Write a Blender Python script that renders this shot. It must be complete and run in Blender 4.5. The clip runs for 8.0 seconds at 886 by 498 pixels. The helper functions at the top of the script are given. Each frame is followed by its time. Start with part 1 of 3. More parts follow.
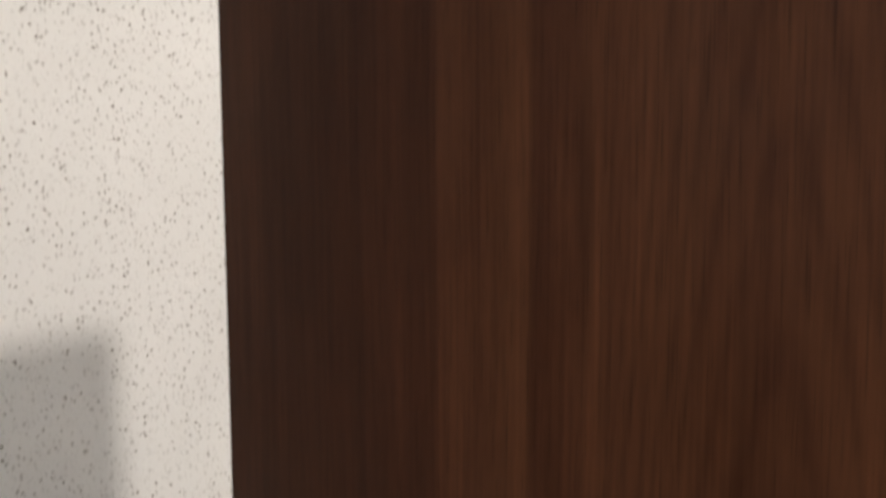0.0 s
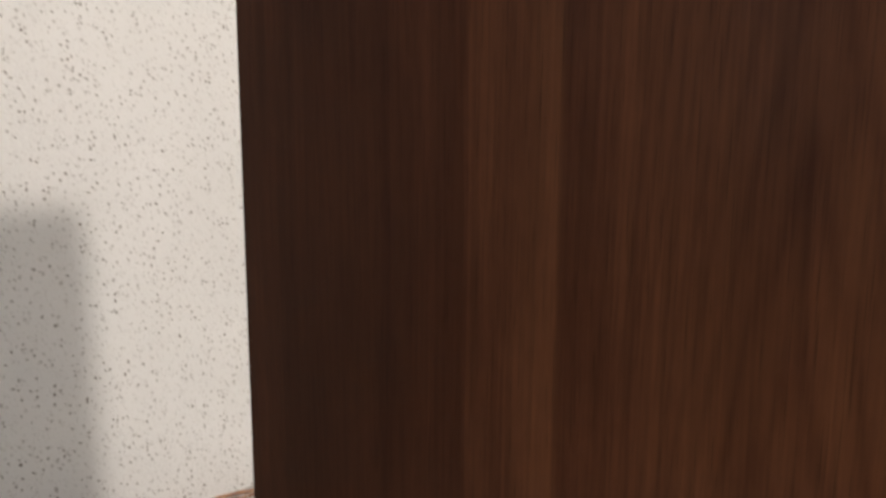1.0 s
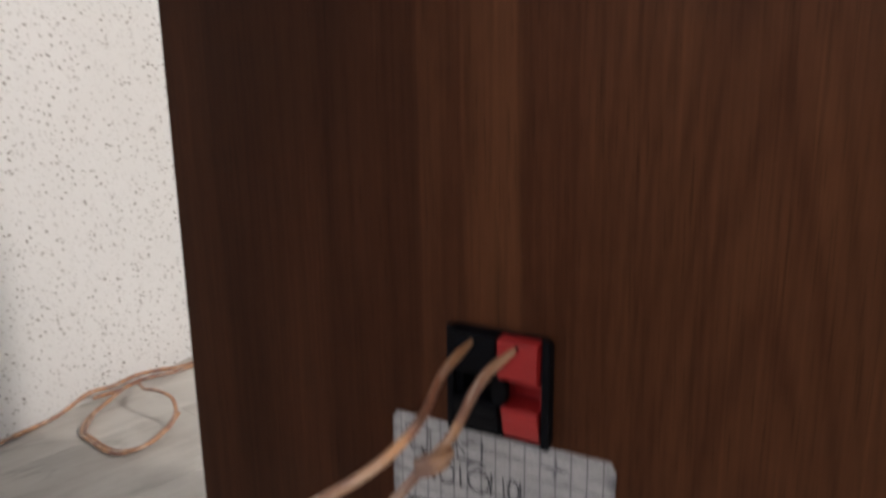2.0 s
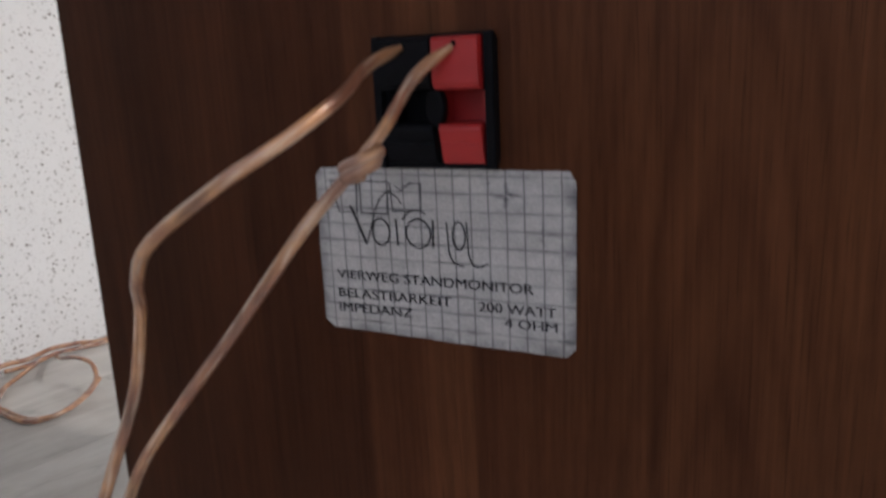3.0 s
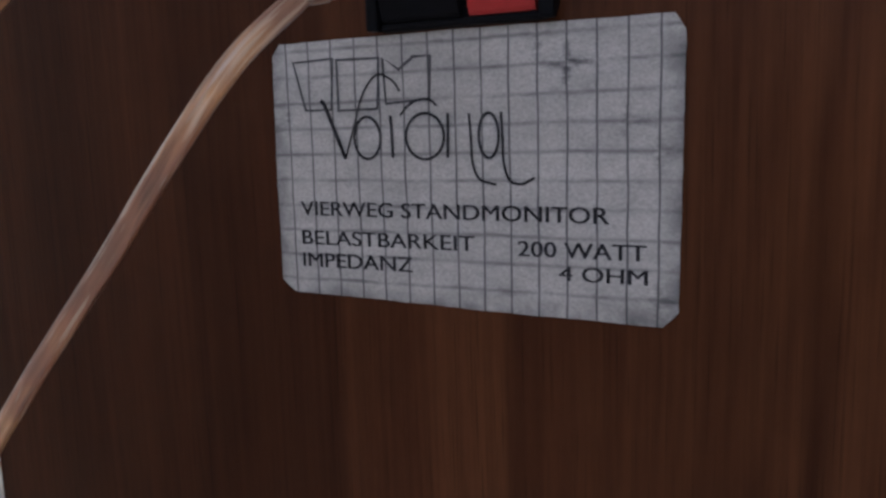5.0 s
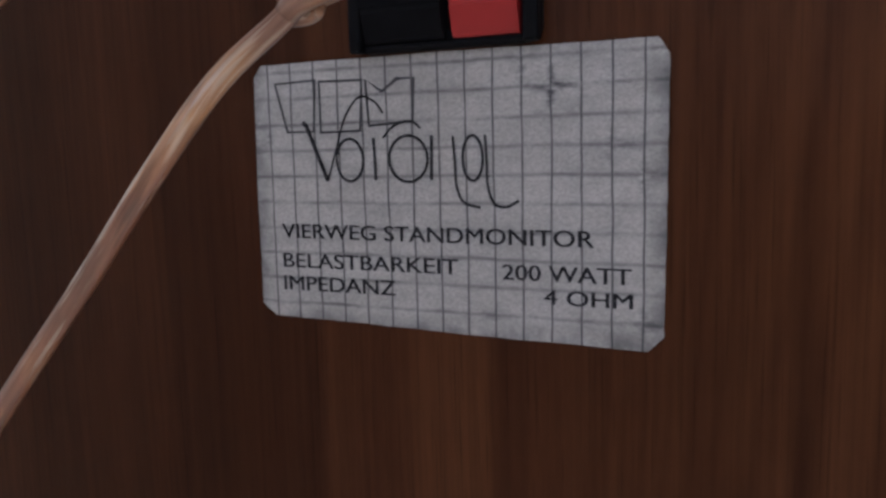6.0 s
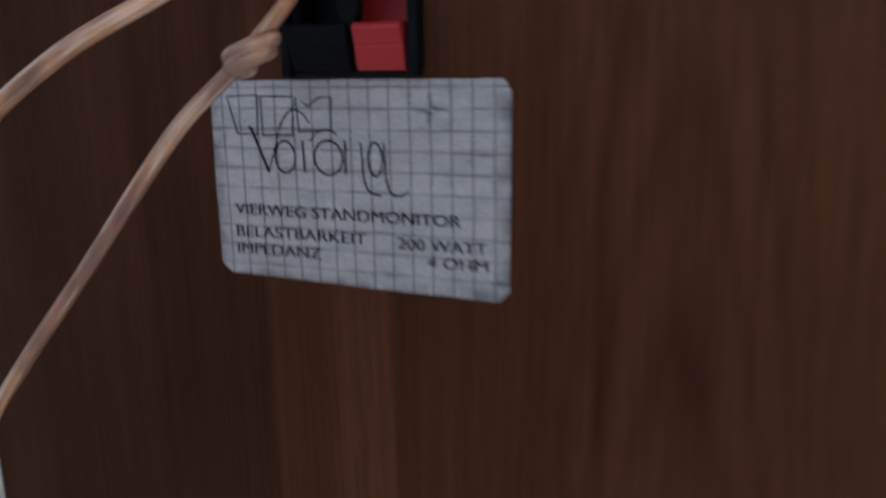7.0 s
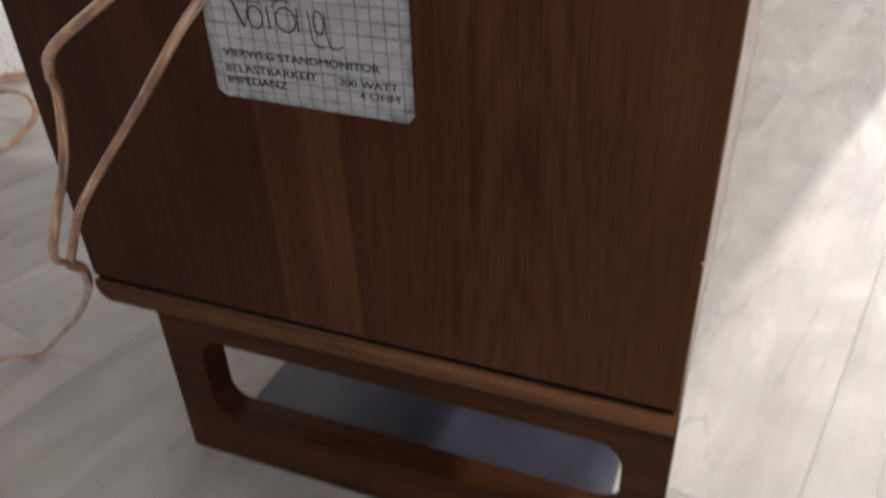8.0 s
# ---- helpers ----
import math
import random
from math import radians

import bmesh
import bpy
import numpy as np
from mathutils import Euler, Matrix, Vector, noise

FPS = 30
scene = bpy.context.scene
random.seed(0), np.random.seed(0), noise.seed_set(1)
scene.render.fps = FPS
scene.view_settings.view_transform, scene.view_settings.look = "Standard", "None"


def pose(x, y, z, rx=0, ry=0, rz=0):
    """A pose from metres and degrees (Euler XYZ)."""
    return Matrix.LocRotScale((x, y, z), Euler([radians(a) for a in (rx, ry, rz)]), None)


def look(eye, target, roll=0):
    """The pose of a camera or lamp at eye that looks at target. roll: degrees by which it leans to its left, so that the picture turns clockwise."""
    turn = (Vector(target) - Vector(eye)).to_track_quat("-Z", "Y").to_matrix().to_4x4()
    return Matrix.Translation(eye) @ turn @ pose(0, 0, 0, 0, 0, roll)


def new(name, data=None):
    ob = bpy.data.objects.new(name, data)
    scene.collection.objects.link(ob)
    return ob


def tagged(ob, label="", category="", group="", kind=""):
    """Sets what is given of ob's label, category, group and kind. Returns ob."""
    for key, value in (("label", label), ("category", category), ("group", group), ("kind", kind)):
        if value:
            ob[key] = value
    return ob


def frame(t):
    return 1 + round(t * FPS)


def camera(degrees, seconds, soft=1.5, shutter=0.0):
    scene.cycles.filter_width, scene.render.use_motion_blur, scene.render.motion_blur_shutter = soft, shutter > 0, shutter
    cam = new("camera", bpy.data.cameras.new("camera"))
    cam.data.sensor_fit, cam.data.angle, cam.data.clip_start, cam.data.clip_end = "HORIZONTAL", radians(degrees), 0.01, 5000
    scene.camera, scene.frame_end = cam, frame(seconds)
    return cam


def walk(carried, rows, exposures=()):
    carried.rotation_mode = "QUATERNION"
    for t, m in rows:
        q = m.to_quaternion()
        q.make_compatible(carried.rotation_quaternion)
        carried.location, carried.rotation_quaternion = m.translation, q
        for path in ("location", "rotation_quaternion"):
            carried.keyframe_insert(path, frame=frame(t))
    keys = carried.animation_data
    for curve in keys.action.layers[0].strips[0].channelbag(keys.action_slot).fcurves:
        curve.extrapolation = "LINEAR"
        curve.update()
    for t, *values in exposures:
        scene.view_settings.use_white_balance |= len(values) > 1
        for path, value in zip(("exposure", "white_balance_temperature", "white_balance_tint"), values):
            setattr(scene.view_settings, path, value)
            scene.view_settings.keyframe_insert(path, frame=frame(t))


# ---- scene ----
PATH = [
    (0, (0.21735, -0.23805, 0.77845), (0.15365, -0.1615, 0.76905), -0.2),
    (0.5, (0.223, -0.27205, 0.7236), (0.1615, -0.19465, 0.7085), 0.9),
    (1, (0.2025, -0.26785, 0.6764), (0.14385, -0.18855, 0.66), 0.2),
    (1.2, (0.1931, -0.2657, 0.65965), (0.13665, -0.18545, 0.6403), 0.2),
    (2.3, (0.18055, -0.2661, 0.4946), (0.1337, -0.1813, 0.46985), -1.7),
    (2.5, (0.1775, -0.2649, 0.4676), (0.1322, -0.17915, 0.44315), -2.2),
    (3, (0.1723, -0.2504, 0.4274), (0.13005, -0.16275, 0.4043), -2.8),
    (3.5, (0.15945, -0.22815, 0.3895), (0.11885, -0.13945, 0.36755), -3.1),
    (4, (0.14385, -0.19995, 0.3729), (0.1036, -0.1108, 0.3521), -2.5),
    (4.5, (0.1331, -0.17305, 0.37005), (0.09265, -0.0834, 0.3521), -2.2),
    (4.7, (0.1297, -0.16825, 0.3686), (0.0871, -0.07925, 0.35235), -1.8),
    (5.8, (0.1236, -0.16905, 0.37065), (0.0827, -0.07885, 0.35685), -1.4),
    (6, (0.1245, -0.167, 0.36975), (0.08425, -0.0764, 0.35685), -1.4),
    (6.5, (0.1316, -0.1709, 0.3724), (0.0918, -0.08, 0.3601), -1.3),
    (7, (0.1664, -0.2151, 0.39435), (0.12985, -0.1248, 0.37175), -1.1),
    (7.2, (0.19075, -0.2393, 0.406), (0.1528, -0.152, 0.3754), -0.9),
    (7.5, (0.20115, -0.26355, 0.43015), (0.1685, -0.17895, 0.38795), -1.5),
    (7.7, (0.2230, -0.2790, 0.4530), (0.1899, -0.1984, 0.4040), -2.1),
    (7.8, (0.2321, -0.2836, 0.4555), (0.19725, -0.2043, 0.4055), -2.4),
    (8, (0.23425, -0.28995, 0.47355), (0.2016, -0.2135, 0.418), -2.6),
]
EXPOSURES = [(0.0, 0.46, 6600, 11), (1.2, 0.46, 6650, 12), (2.3, 0.47, 6200, 13), (3.0, 0.39, 5950, 13), (4.0, 0.17, 5550, 14), (4.5, 0.28, 5650, 14), (5.8, 0.46, 5850, 14), (6.5, 0.51, 6000, 15), (7.0, 0.43, 5400, 10), (7.5, 0.10, 5300, 9), (7.8, 0.34, 6050, 13), (8.0, 0.32, 6200, 13)]
cam = camera(57.8, 8.0, soft=2.8, shutter=0.5)
walk(cam, [(t, look(eye, target, roll)) for t, eye, target, roll in PATH], EXPOSURES)

# ---- plan, in metres: floor at z 0, the cabinet's back panel in the plane y 0 ----
XL, XR = -0.1235, 0.2272          # cabinet's sides
ZB, ZT = 0.195, 0.945             # back panel's foot, cabinet's top
DEPTH = 0.435
WALL_X, ROOM_X = -0.91, 3.0       # side walls
ROOM_Y0, ROOM_Y1, ROOM_Z = -1.5, 3.4, 2.5

# ---- daylight, sun and lamp ----
world = bpy.data.worlds.new("sky")
scene.world = world
world.use_nodes = True
wn = world.node_tree.nodes
sky = wn.new("ShaderNodeTexSky")
sky.sky_type, sky.sun_disc = "NISHITA", False
SUN_ELEV, SUN_AZ = radians(30), math.atan2(0.28, 1.0)
sky.sun_elevation, sky.sun_rotation = SUN_ELEV, SUN_AZ
world.node_tree.links.new(sky.outputs[0], wn["Background"].inputs[0])
wn["Background"].inputs[1].default_value = 0.12


def lamp(name, kind, energy, colour, place, angle=None, size=None, radius=None):
    data = bpy.data.lights.new(name, kind)
    data.energy, data.color = energy, colour
    if angle:
        data.angle = angle
    if size:
        data.shape, data.size, data.size_y = "RECTANGLE", size[0], size[1]
    if radius:
        data.shadow_soft_size = radius
    ob = new(name, data)
    ob.matrix_world = place
    return ob


toward_sun = Vector((math.sin(SUN_AZ) * math.cos(SUN_ELEV), math.cos(SUN_AZ) * math.cos(SUN_ELEV), math.sin(SUN_ELEV)))
lamp("sun", "SUN", 1.5, (1.0, 0.95, 0.87), look(toward_sun * 10, (0, 0, 0)), angle=radians(0.45))
# skylight in the two window openings
lamp("window_light", "AREA", 12.5, (0.80, 0.90, 1.0), look((1.85, ROOM_Y1 - 0.02, 1.5), (1.85, 0, 1.5)),
     size=(1.5, 1.35))
lamp("window_light", "AREA", 4.4, (0.96, 0.97, 1.0), look((0.25, ROOM_Y0 + 0.02, 1.30), (0.25, 3, 1.30)),
     size=(1.8, 1.5))
# bulb of the pendant lamp
LAMP = Vector((2.2, 0.67, 2.11))
lamp("bulb_light", "POINT", 150, (1.0, 0.93, 0.83), Matrix.Translation(LAMP), radius=0.09)


# ---- materials ----
class Mat:
    """A node material with short ways to add nodes."""

    def __init__(self, name, rough=0.5, metal=0.0, coat=0.0):
        self.m = bpy.data.materials.new(name)
        self.m.use_nodes = True
        self.t = self.m.node_tree
        self.b = self.t.nodes["Principled BSDF"]
        self.b.inputs["Roughness"].default_value = rough
        self.b.inputs["Metallic"].default_value = metal
        self.b.inputs["Coat Weight"].default_value = coat
        self.b.inputs["Coat Roughness"].default_value = 0.15

    def node(self, kind, ins=(), operation="", use_clamp=False):
        n = self.t.nodes.new("ShaderNode" + kind)
        if operation:
            n.operation = operation
        if use_clamp:
            n.use_clamp = True
        for k, v in dict(ins).items():
            if hasattr(v, "is_output"):
                self.t.links.new(v, n.inputs[k])
            else:
                n.inputs[k].default_value = v
        return n

    def at(self, scale=(1, 1, 1), turn=(0, 0, 0)):
        c = self.node("TexCoord")
        return self.node("Mapping", {0: c.outputs["Object"], 2: turn, 3: scale}).outputs[0]

    def noise(self, scale, vec=None, detail=3, rough=0.55, distort=0.0):
        n = self.node("TexNoise", {"Scale": scale, "Detail": detail, "Roughness": rough, "Distortion": distort})
        if vec is not None:
            self.t.links.new(vec, n.inputs["Vector"])
        return n.outputs["Fac"]

    def math(self, op, a, b=0.0, clamp=False):
        return self.node("Math", {0: a, 1: b}, operation=op, use_clamp=clamp).outputs[0]

    def ramp(self, fac, stops, mode="LINEAR"):
        n = self.node("ValToRGB", {0: fac})
        n.color_ramp.interpolation = mode
        e = n.color_ramp.elements
        while len(e) < len(stops):
            e.new(0.5)
        for el, (p, c) in zip(e, stops):
            el.position, el.color = p, (*c, 1) if isinstance(c, tuple) else (c, c, c, 1)
        return n.outputs[0]

    def mix(self, fac, a, b, mode="MIX"):
        n = self.node("Mix")
        n.data_type, n.blend_type = "RGBA", mode
        for i, v in ((0, fac), (6, a), (7, b)):
            if hasattr(v, "is_output"):
                self.t.links.new(v, n.inputs[i])
            else:
                n.inputs[i].default_value = (*v, 1) if isinstance(v, tuple) else v
        return n.outputs[2]

    def set(self, socket, value):
        if hasattr(value, "is_output"):
            self.t.links.new(value, self.b.inputs[socket])
        else:
            self.b.inputs[socket].default_value = (*value, 1) if isinstance(value, tuple) else value
        return self

    def bump(self, height, strength=0.3, distance=0.001):
        n = self.node("Bump", {"Height": height, "Strength": strength, "Distance": distance})
        self.t.links.new(n.outputs[0], self.b.inputs["Normal"])
        return self


def walnut(name, tint=1.0, figured=False, along="z", rough=0.42, coat=0.0, honey=0.0, spec=0.07):
    """Dark walnut veneer, its grain running along one axis."""
    M = Mat(name, rough, coat=coat)
    s = {"z": lambda a, b: (a, a, b), "x": lambda a, b: (b, a, a)}[along]
    wob = M.noise(1.0, M.at(s(5.0, 1.1)), 2)
    c = M.node("TexCoord").outputs["Object"]
    push = M.node("VectorMath", {0: M.node("CombineXYZ", {0: wob, 1: wob, 2: wob} if along == "z" else {1: wob, 2: wob}).outputs[0], 1: s(0.022, 0.0)},
                  operation="MULTIPLY").outputs[0]
    bent = M.node("VectorMath", {0: c, 1: push}, operation="ADD").outputs[0]

    def grain(a, b, detail=3):
        return M.noise(1.0, M.node("Mapping", {0: bent, 3: s(a, b)}).outputs[0], detail, 0.6)

    broad, medium, fine, pore = grain(26, 0.5), grain(120, 1.6, 4), grain(620, 9, 3), grain(1500, 26, 2)
    f = M.math("MULTIPLY_ADD", broad, 0.26)
    f.node.inputs[2].default_value = -0.02
    f = M.math("ADD", f, M.math("MULTIPLY", medium, 0.30))
    f = M.math("ADD", f, M.math("MULTIPLY", fine, 0.30))
    f = M.math("ADD", f, M.math("MULTIPLY", M.noise(1.0, M.at(s(230.0, 70.0)), 4, 0.65), 0.15))
    f = M.math("ADD", f, M.math("MULTIPLY", M.noise(1.0, M.at(s(75.0, 16.0)), 5, 0.7), 0.16))
    if figured:
        sep = M.node("SeparateXYZ", {0: bent})
        x = M.math("SUBTRACT", sep.outputs[0], 0.011)
        z = sep.outputs[2]
        band = M.node("MapRange", {0: x, 1: -0.125, 2: 0.230}).outputs[0]
        tone = M.ramp(band, [(0.0, 0.12), (0.05, 0.20), (0.10, 0.14), (0.20, 0.20), (0.30, 0.23), (0.392, 0.34),
                             (0.402, 0.62), (0.43, 0.58), (0.45, 0.46), (0.475, 0.60), (0.52, 0.70), (0.526, 0.36),
                             (0.56, 0.50), (0.60, 0.54), (0.66, 0.64), (0.72, 0.66), (0.78, 0.72), (0.86, 0.76), (0.94, 0.74), (1.0, 0.70)], "EASE")
        f = M.math("ADD", M.math("MULTIPLY", f, 0.62), M.math("MULTIPLY", tone, 0.36))
        # flat-sawn figure: nested arches round one centre line
        off = M.math("SUBTRACT", x, 0.146)
        sq = M.math("MULTIPLY", M.math("MULTIPLY", off, off), 150.0)
        arch = M.math("ADD", M.math("MULTIPLY", z, 1.0), sq)
        arch = M.math("ADD", arch, M.math("MULTIPLY", broad, 0.22))
        rings = M.math("SINE", M.math("MULTIPLY", arch, 95.0))
        rings = M.math("POWER", M.math("MULTIPLY_ADD", rings, 0.5), 2.5)
        rings.node.inputs[0].links[0].from_node.inputs[2].default_value = 0.5
        near = M.node("MapRange", {0: M.math("ABSOLUTE", off), 1: 0.02, 2: 0.075, 3: 1.0, 4: 0.0}).outputs[0]
        f = M.math("SUBTRACT", f, M.math("MULTIPLY", M.math("MULTIPLY", rings, near), 0.052))
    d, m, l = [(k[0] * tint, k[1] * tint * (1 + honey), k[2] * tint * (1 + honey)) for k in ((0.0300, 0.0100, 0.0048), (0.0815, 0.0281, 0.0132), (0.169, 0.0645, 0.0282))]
    col = M.ramp(f, [(0.30, d), (0.50, m), (0.72, l)])
    # scattered dark spindles
    sp = M.node("TexVoronoi", {"Vector": M.node("Mapping", {0: bent, 3: s(95.0, 7.0)}).outputs[0], "Scale": 1.0})
    sc = M.node("SeparateColor", {0: sp.outputs["Color"]})
    spot = M.math("MULTIPLY", M.node("MapRange", {0: sp.outputs["Distance"], 1: 0.10, 2: 0.42, 3: 1.0, 4: 0.0}).outputs[0], M.math("GREATER_THAN", sc.outputs[0], 0.86))
    col = M.mix(M.math("MULTIPLY", spot, 0.38), col, d)
    blotch = M.ramp(M.noise(14, M.at(s(1.0, 0.35)), 4), [(0.3, 0.74), (0.7, 1.18)])
    col = M.mix(1.0, col, blotch, "MULTIPLY")
    pores = M.ramp(pore, [(0.30, 0.55), (0.42, 1.0)])
    col = M.mix(0.75, col, pores, "MULTIPLY")
    M.set("Base Color", col)
    M.set("Roughness", M.ramp(M.noise(9, None, 4), [(0.3, rough - 0.05), (0.7, rough + 0.10)]))
    M.set("Specular IOR Level", 0.5 if coat else spec)
    M.bump(M.math("ADD", pore, fine), 0.12, 0.0004)
    return M.m


def speckled_plaster():
    M = Mat("speckled_plaster", 0.75)
    v = M.at()
    col = M.ramp(M.noise(3, v, 4), [(0.3, (0.76, 0.757, 0.75)), (0.7, (0.83, 0.827, 0.825))])
    for scale, size, keep, ink in ((125, 0.27, 0.46, (0.20, 0.17, 0.15)), (210, 0.27, 0.62, (0.28, 0.255, 0.23)),
                                   (340, 0.30, 0.62, (0.48, 0.46, 0.44)), (75, 0.17, 0.55, (0.09, 0.075, 0.065))):
        warp = M.node("VectorMath", {0: v, 1: M.node("VectorMath", {0: M.node("TexNoise", {"Vector": v, "Scale": scale * 1.3}).outputs["Color"],
                      1: (0.8 / scale,) * 3}, operation="MULTIPLY").outputs[0]}, operation="ADD").outputs[0]
        vo = M.node("TexVoronoi", {"Vector": warp, "Scale": float(scale)})
        dot = M.math("LESS_THAN", vo.outputs["Distance"], size)
        pick = M.math("GREATER_THAN", M.node("SeparateColor", {0: vo.outputs["Color"]}).outputs[0], keep)
        fade = M.math("MULTIPLY", M.node("SeparateColor", {0: vo.outputs["Color"]}).outputs[1], M.ramp(M.noise(26.0 + scale / 20, v, 3), [(0.38, 0.45), (0.55, 1.15)]))
        col = M.mix(M.math("MULTIPLY", M.math("MULTIPLY", dot, pick), M.math("MULTIPLY", fade, 0.95)), col, ink)
    # a few glittering flecks
    vo = M.node("TexVoronoi", {"Vector": v, "Scale": 45.0})
    fleck = M.math("MULTIPLY", M.math("LESS_THAN", vo.outputs["Distance"], 0.05),
                   M.math("GREATER_THAN", M.node("SeparateColor", {0: vo.outputs["Color"]}).outputs[2], 0.8))
    M.set("Base Color", M.mix(fleck, col, (0.95, 0.95, 0.95)))
    M.set("Roughness", M.ramp(fleck, [(0.0, 0.75), (1.0, 0.1)]))
    return M.bump(M.math("ADD", M.noise(240, v, 3), M.math("MULTIPLY", M.noise(110, v, 3), 1.5)), 0.42, 0.0014).m


def laminate():
    """Whitewashed grey oak boards, grain along the board."""
    M = Mat("laminate", 0.55)
    rnd = M.node("ObjectInfo").outputs["Random"]
    c = M.node("TexCoord").outputs["Object"]
    c = M.node("VectorMath", {0: c, 1: M.node("CombineXYZ", {0: M.math("MULTIPLY", rnd, 7.0), 1: M.math("MULTIPLY", rnd, 13.0)}).outputs[0]},
               operation="ADD").outputs[0]
    g = lambda a, b, d: M.noise(1.0, M.node("Mapping", {0: c, 3: (a, b, 1)}).outputs[0], d, 0.6, 1.1)
    f = M.math("ADD", M.math("MULTIPLY", g(11, 3.4, 5), 0.80), M.math("MULTIPLY", g(90, 8, 4), 0.20))
    col = M.ramp(f, [(0.28, (0.37, 0.346, 0.315)), (0.40, (0.47, 0.444, 0.409)), (0.52, (0.55, 0.526, 0.489)), (0.68, (0.64, 0.617, 0.582))])
    # whitewash clouds, thin wandering cracks of dark grain, and knots
    cloud = M.ramp(M.noise(9.0, c, 5, 0.65, 0.8), [(0.36, 0.90), (0.62, 1.06)])
    col = M.mix(0.9, col, cloud, "MULTIPLY")
    wander = M.noise(1.0, M.node("Mapping", {0: c, 3: (15, 1.5, 1)}).outputs[0], 3, 0.5, 0.6)
    crack = M.node("MapRange", {0: M.math("ABSOLUTE", M.math("SUBTRACT", wander, 0.5)), 1: 0.0, 2: 0.016, 3: 1.0, 4: 0.0}).outputs[0]
    crack = M.math("MULTIPLY", crack, M.ramp(M.noise(7.0, c, 3), [(0.46, 0.0), (0.62, 0.55)]))
    col = M.mix(crack, col, (0.24, 0.225, 0.21))
    vo = M.node("TexVoronoi", {"Vector": M.node("Mapping", {0: c, 3: (7.0, 3.0, 1.0)}).outputs[0], "Scale": 1.0})
    near = M.node("MapRange", {0: M.math("ADD", vo.outputs["Distance"], M.math("MULTIPLY", M.noise(60.0, c, 3), 0.05)), 1: 0.05, 2: 0.15, 3: 0.75, 4: 0.0}).outputs[0]
    knot = M.math("MULTIPLY", near, M.math("GREATER_THAN", M.node("SeparateColor", {0: vo.outputs["Color"]}).outputs[0], 0.55))
    col = M.mix(knot, col, (0.25, 0.24, 0.235))
    tone = M.ramp(rnd, [(0.0, 0.92), (1.0, 1.05)])
    M.set("Base Color", M.mix(1.0, col, tone, "MULTIPLY"))
    return M.bump(g(220, 7, 3), 0.10, 0.0006).m


def plain(name, colour, rough=0.5, metal=0.0, vary=0.12, scale=30, coat=0.0, bump=0.0):
    M = Mat(name, rough, metal, coat)
    n = M.noise(scale, M.at(), 4)
    M.set("Base Color", M.ramp(n, [(0.3, tuple(v * (1 - vary) for v in colour)), (0.7, tuple(min(1, v * (1 + vary)) for v in colour))]))
    if max(colour) < 0.05:
        M.set("Specular IOR Level", 0.06)
    if bump:
        M.bump(M.noise(scale * 8, M.at(), 3), bump, 0.0005)
    return M.m


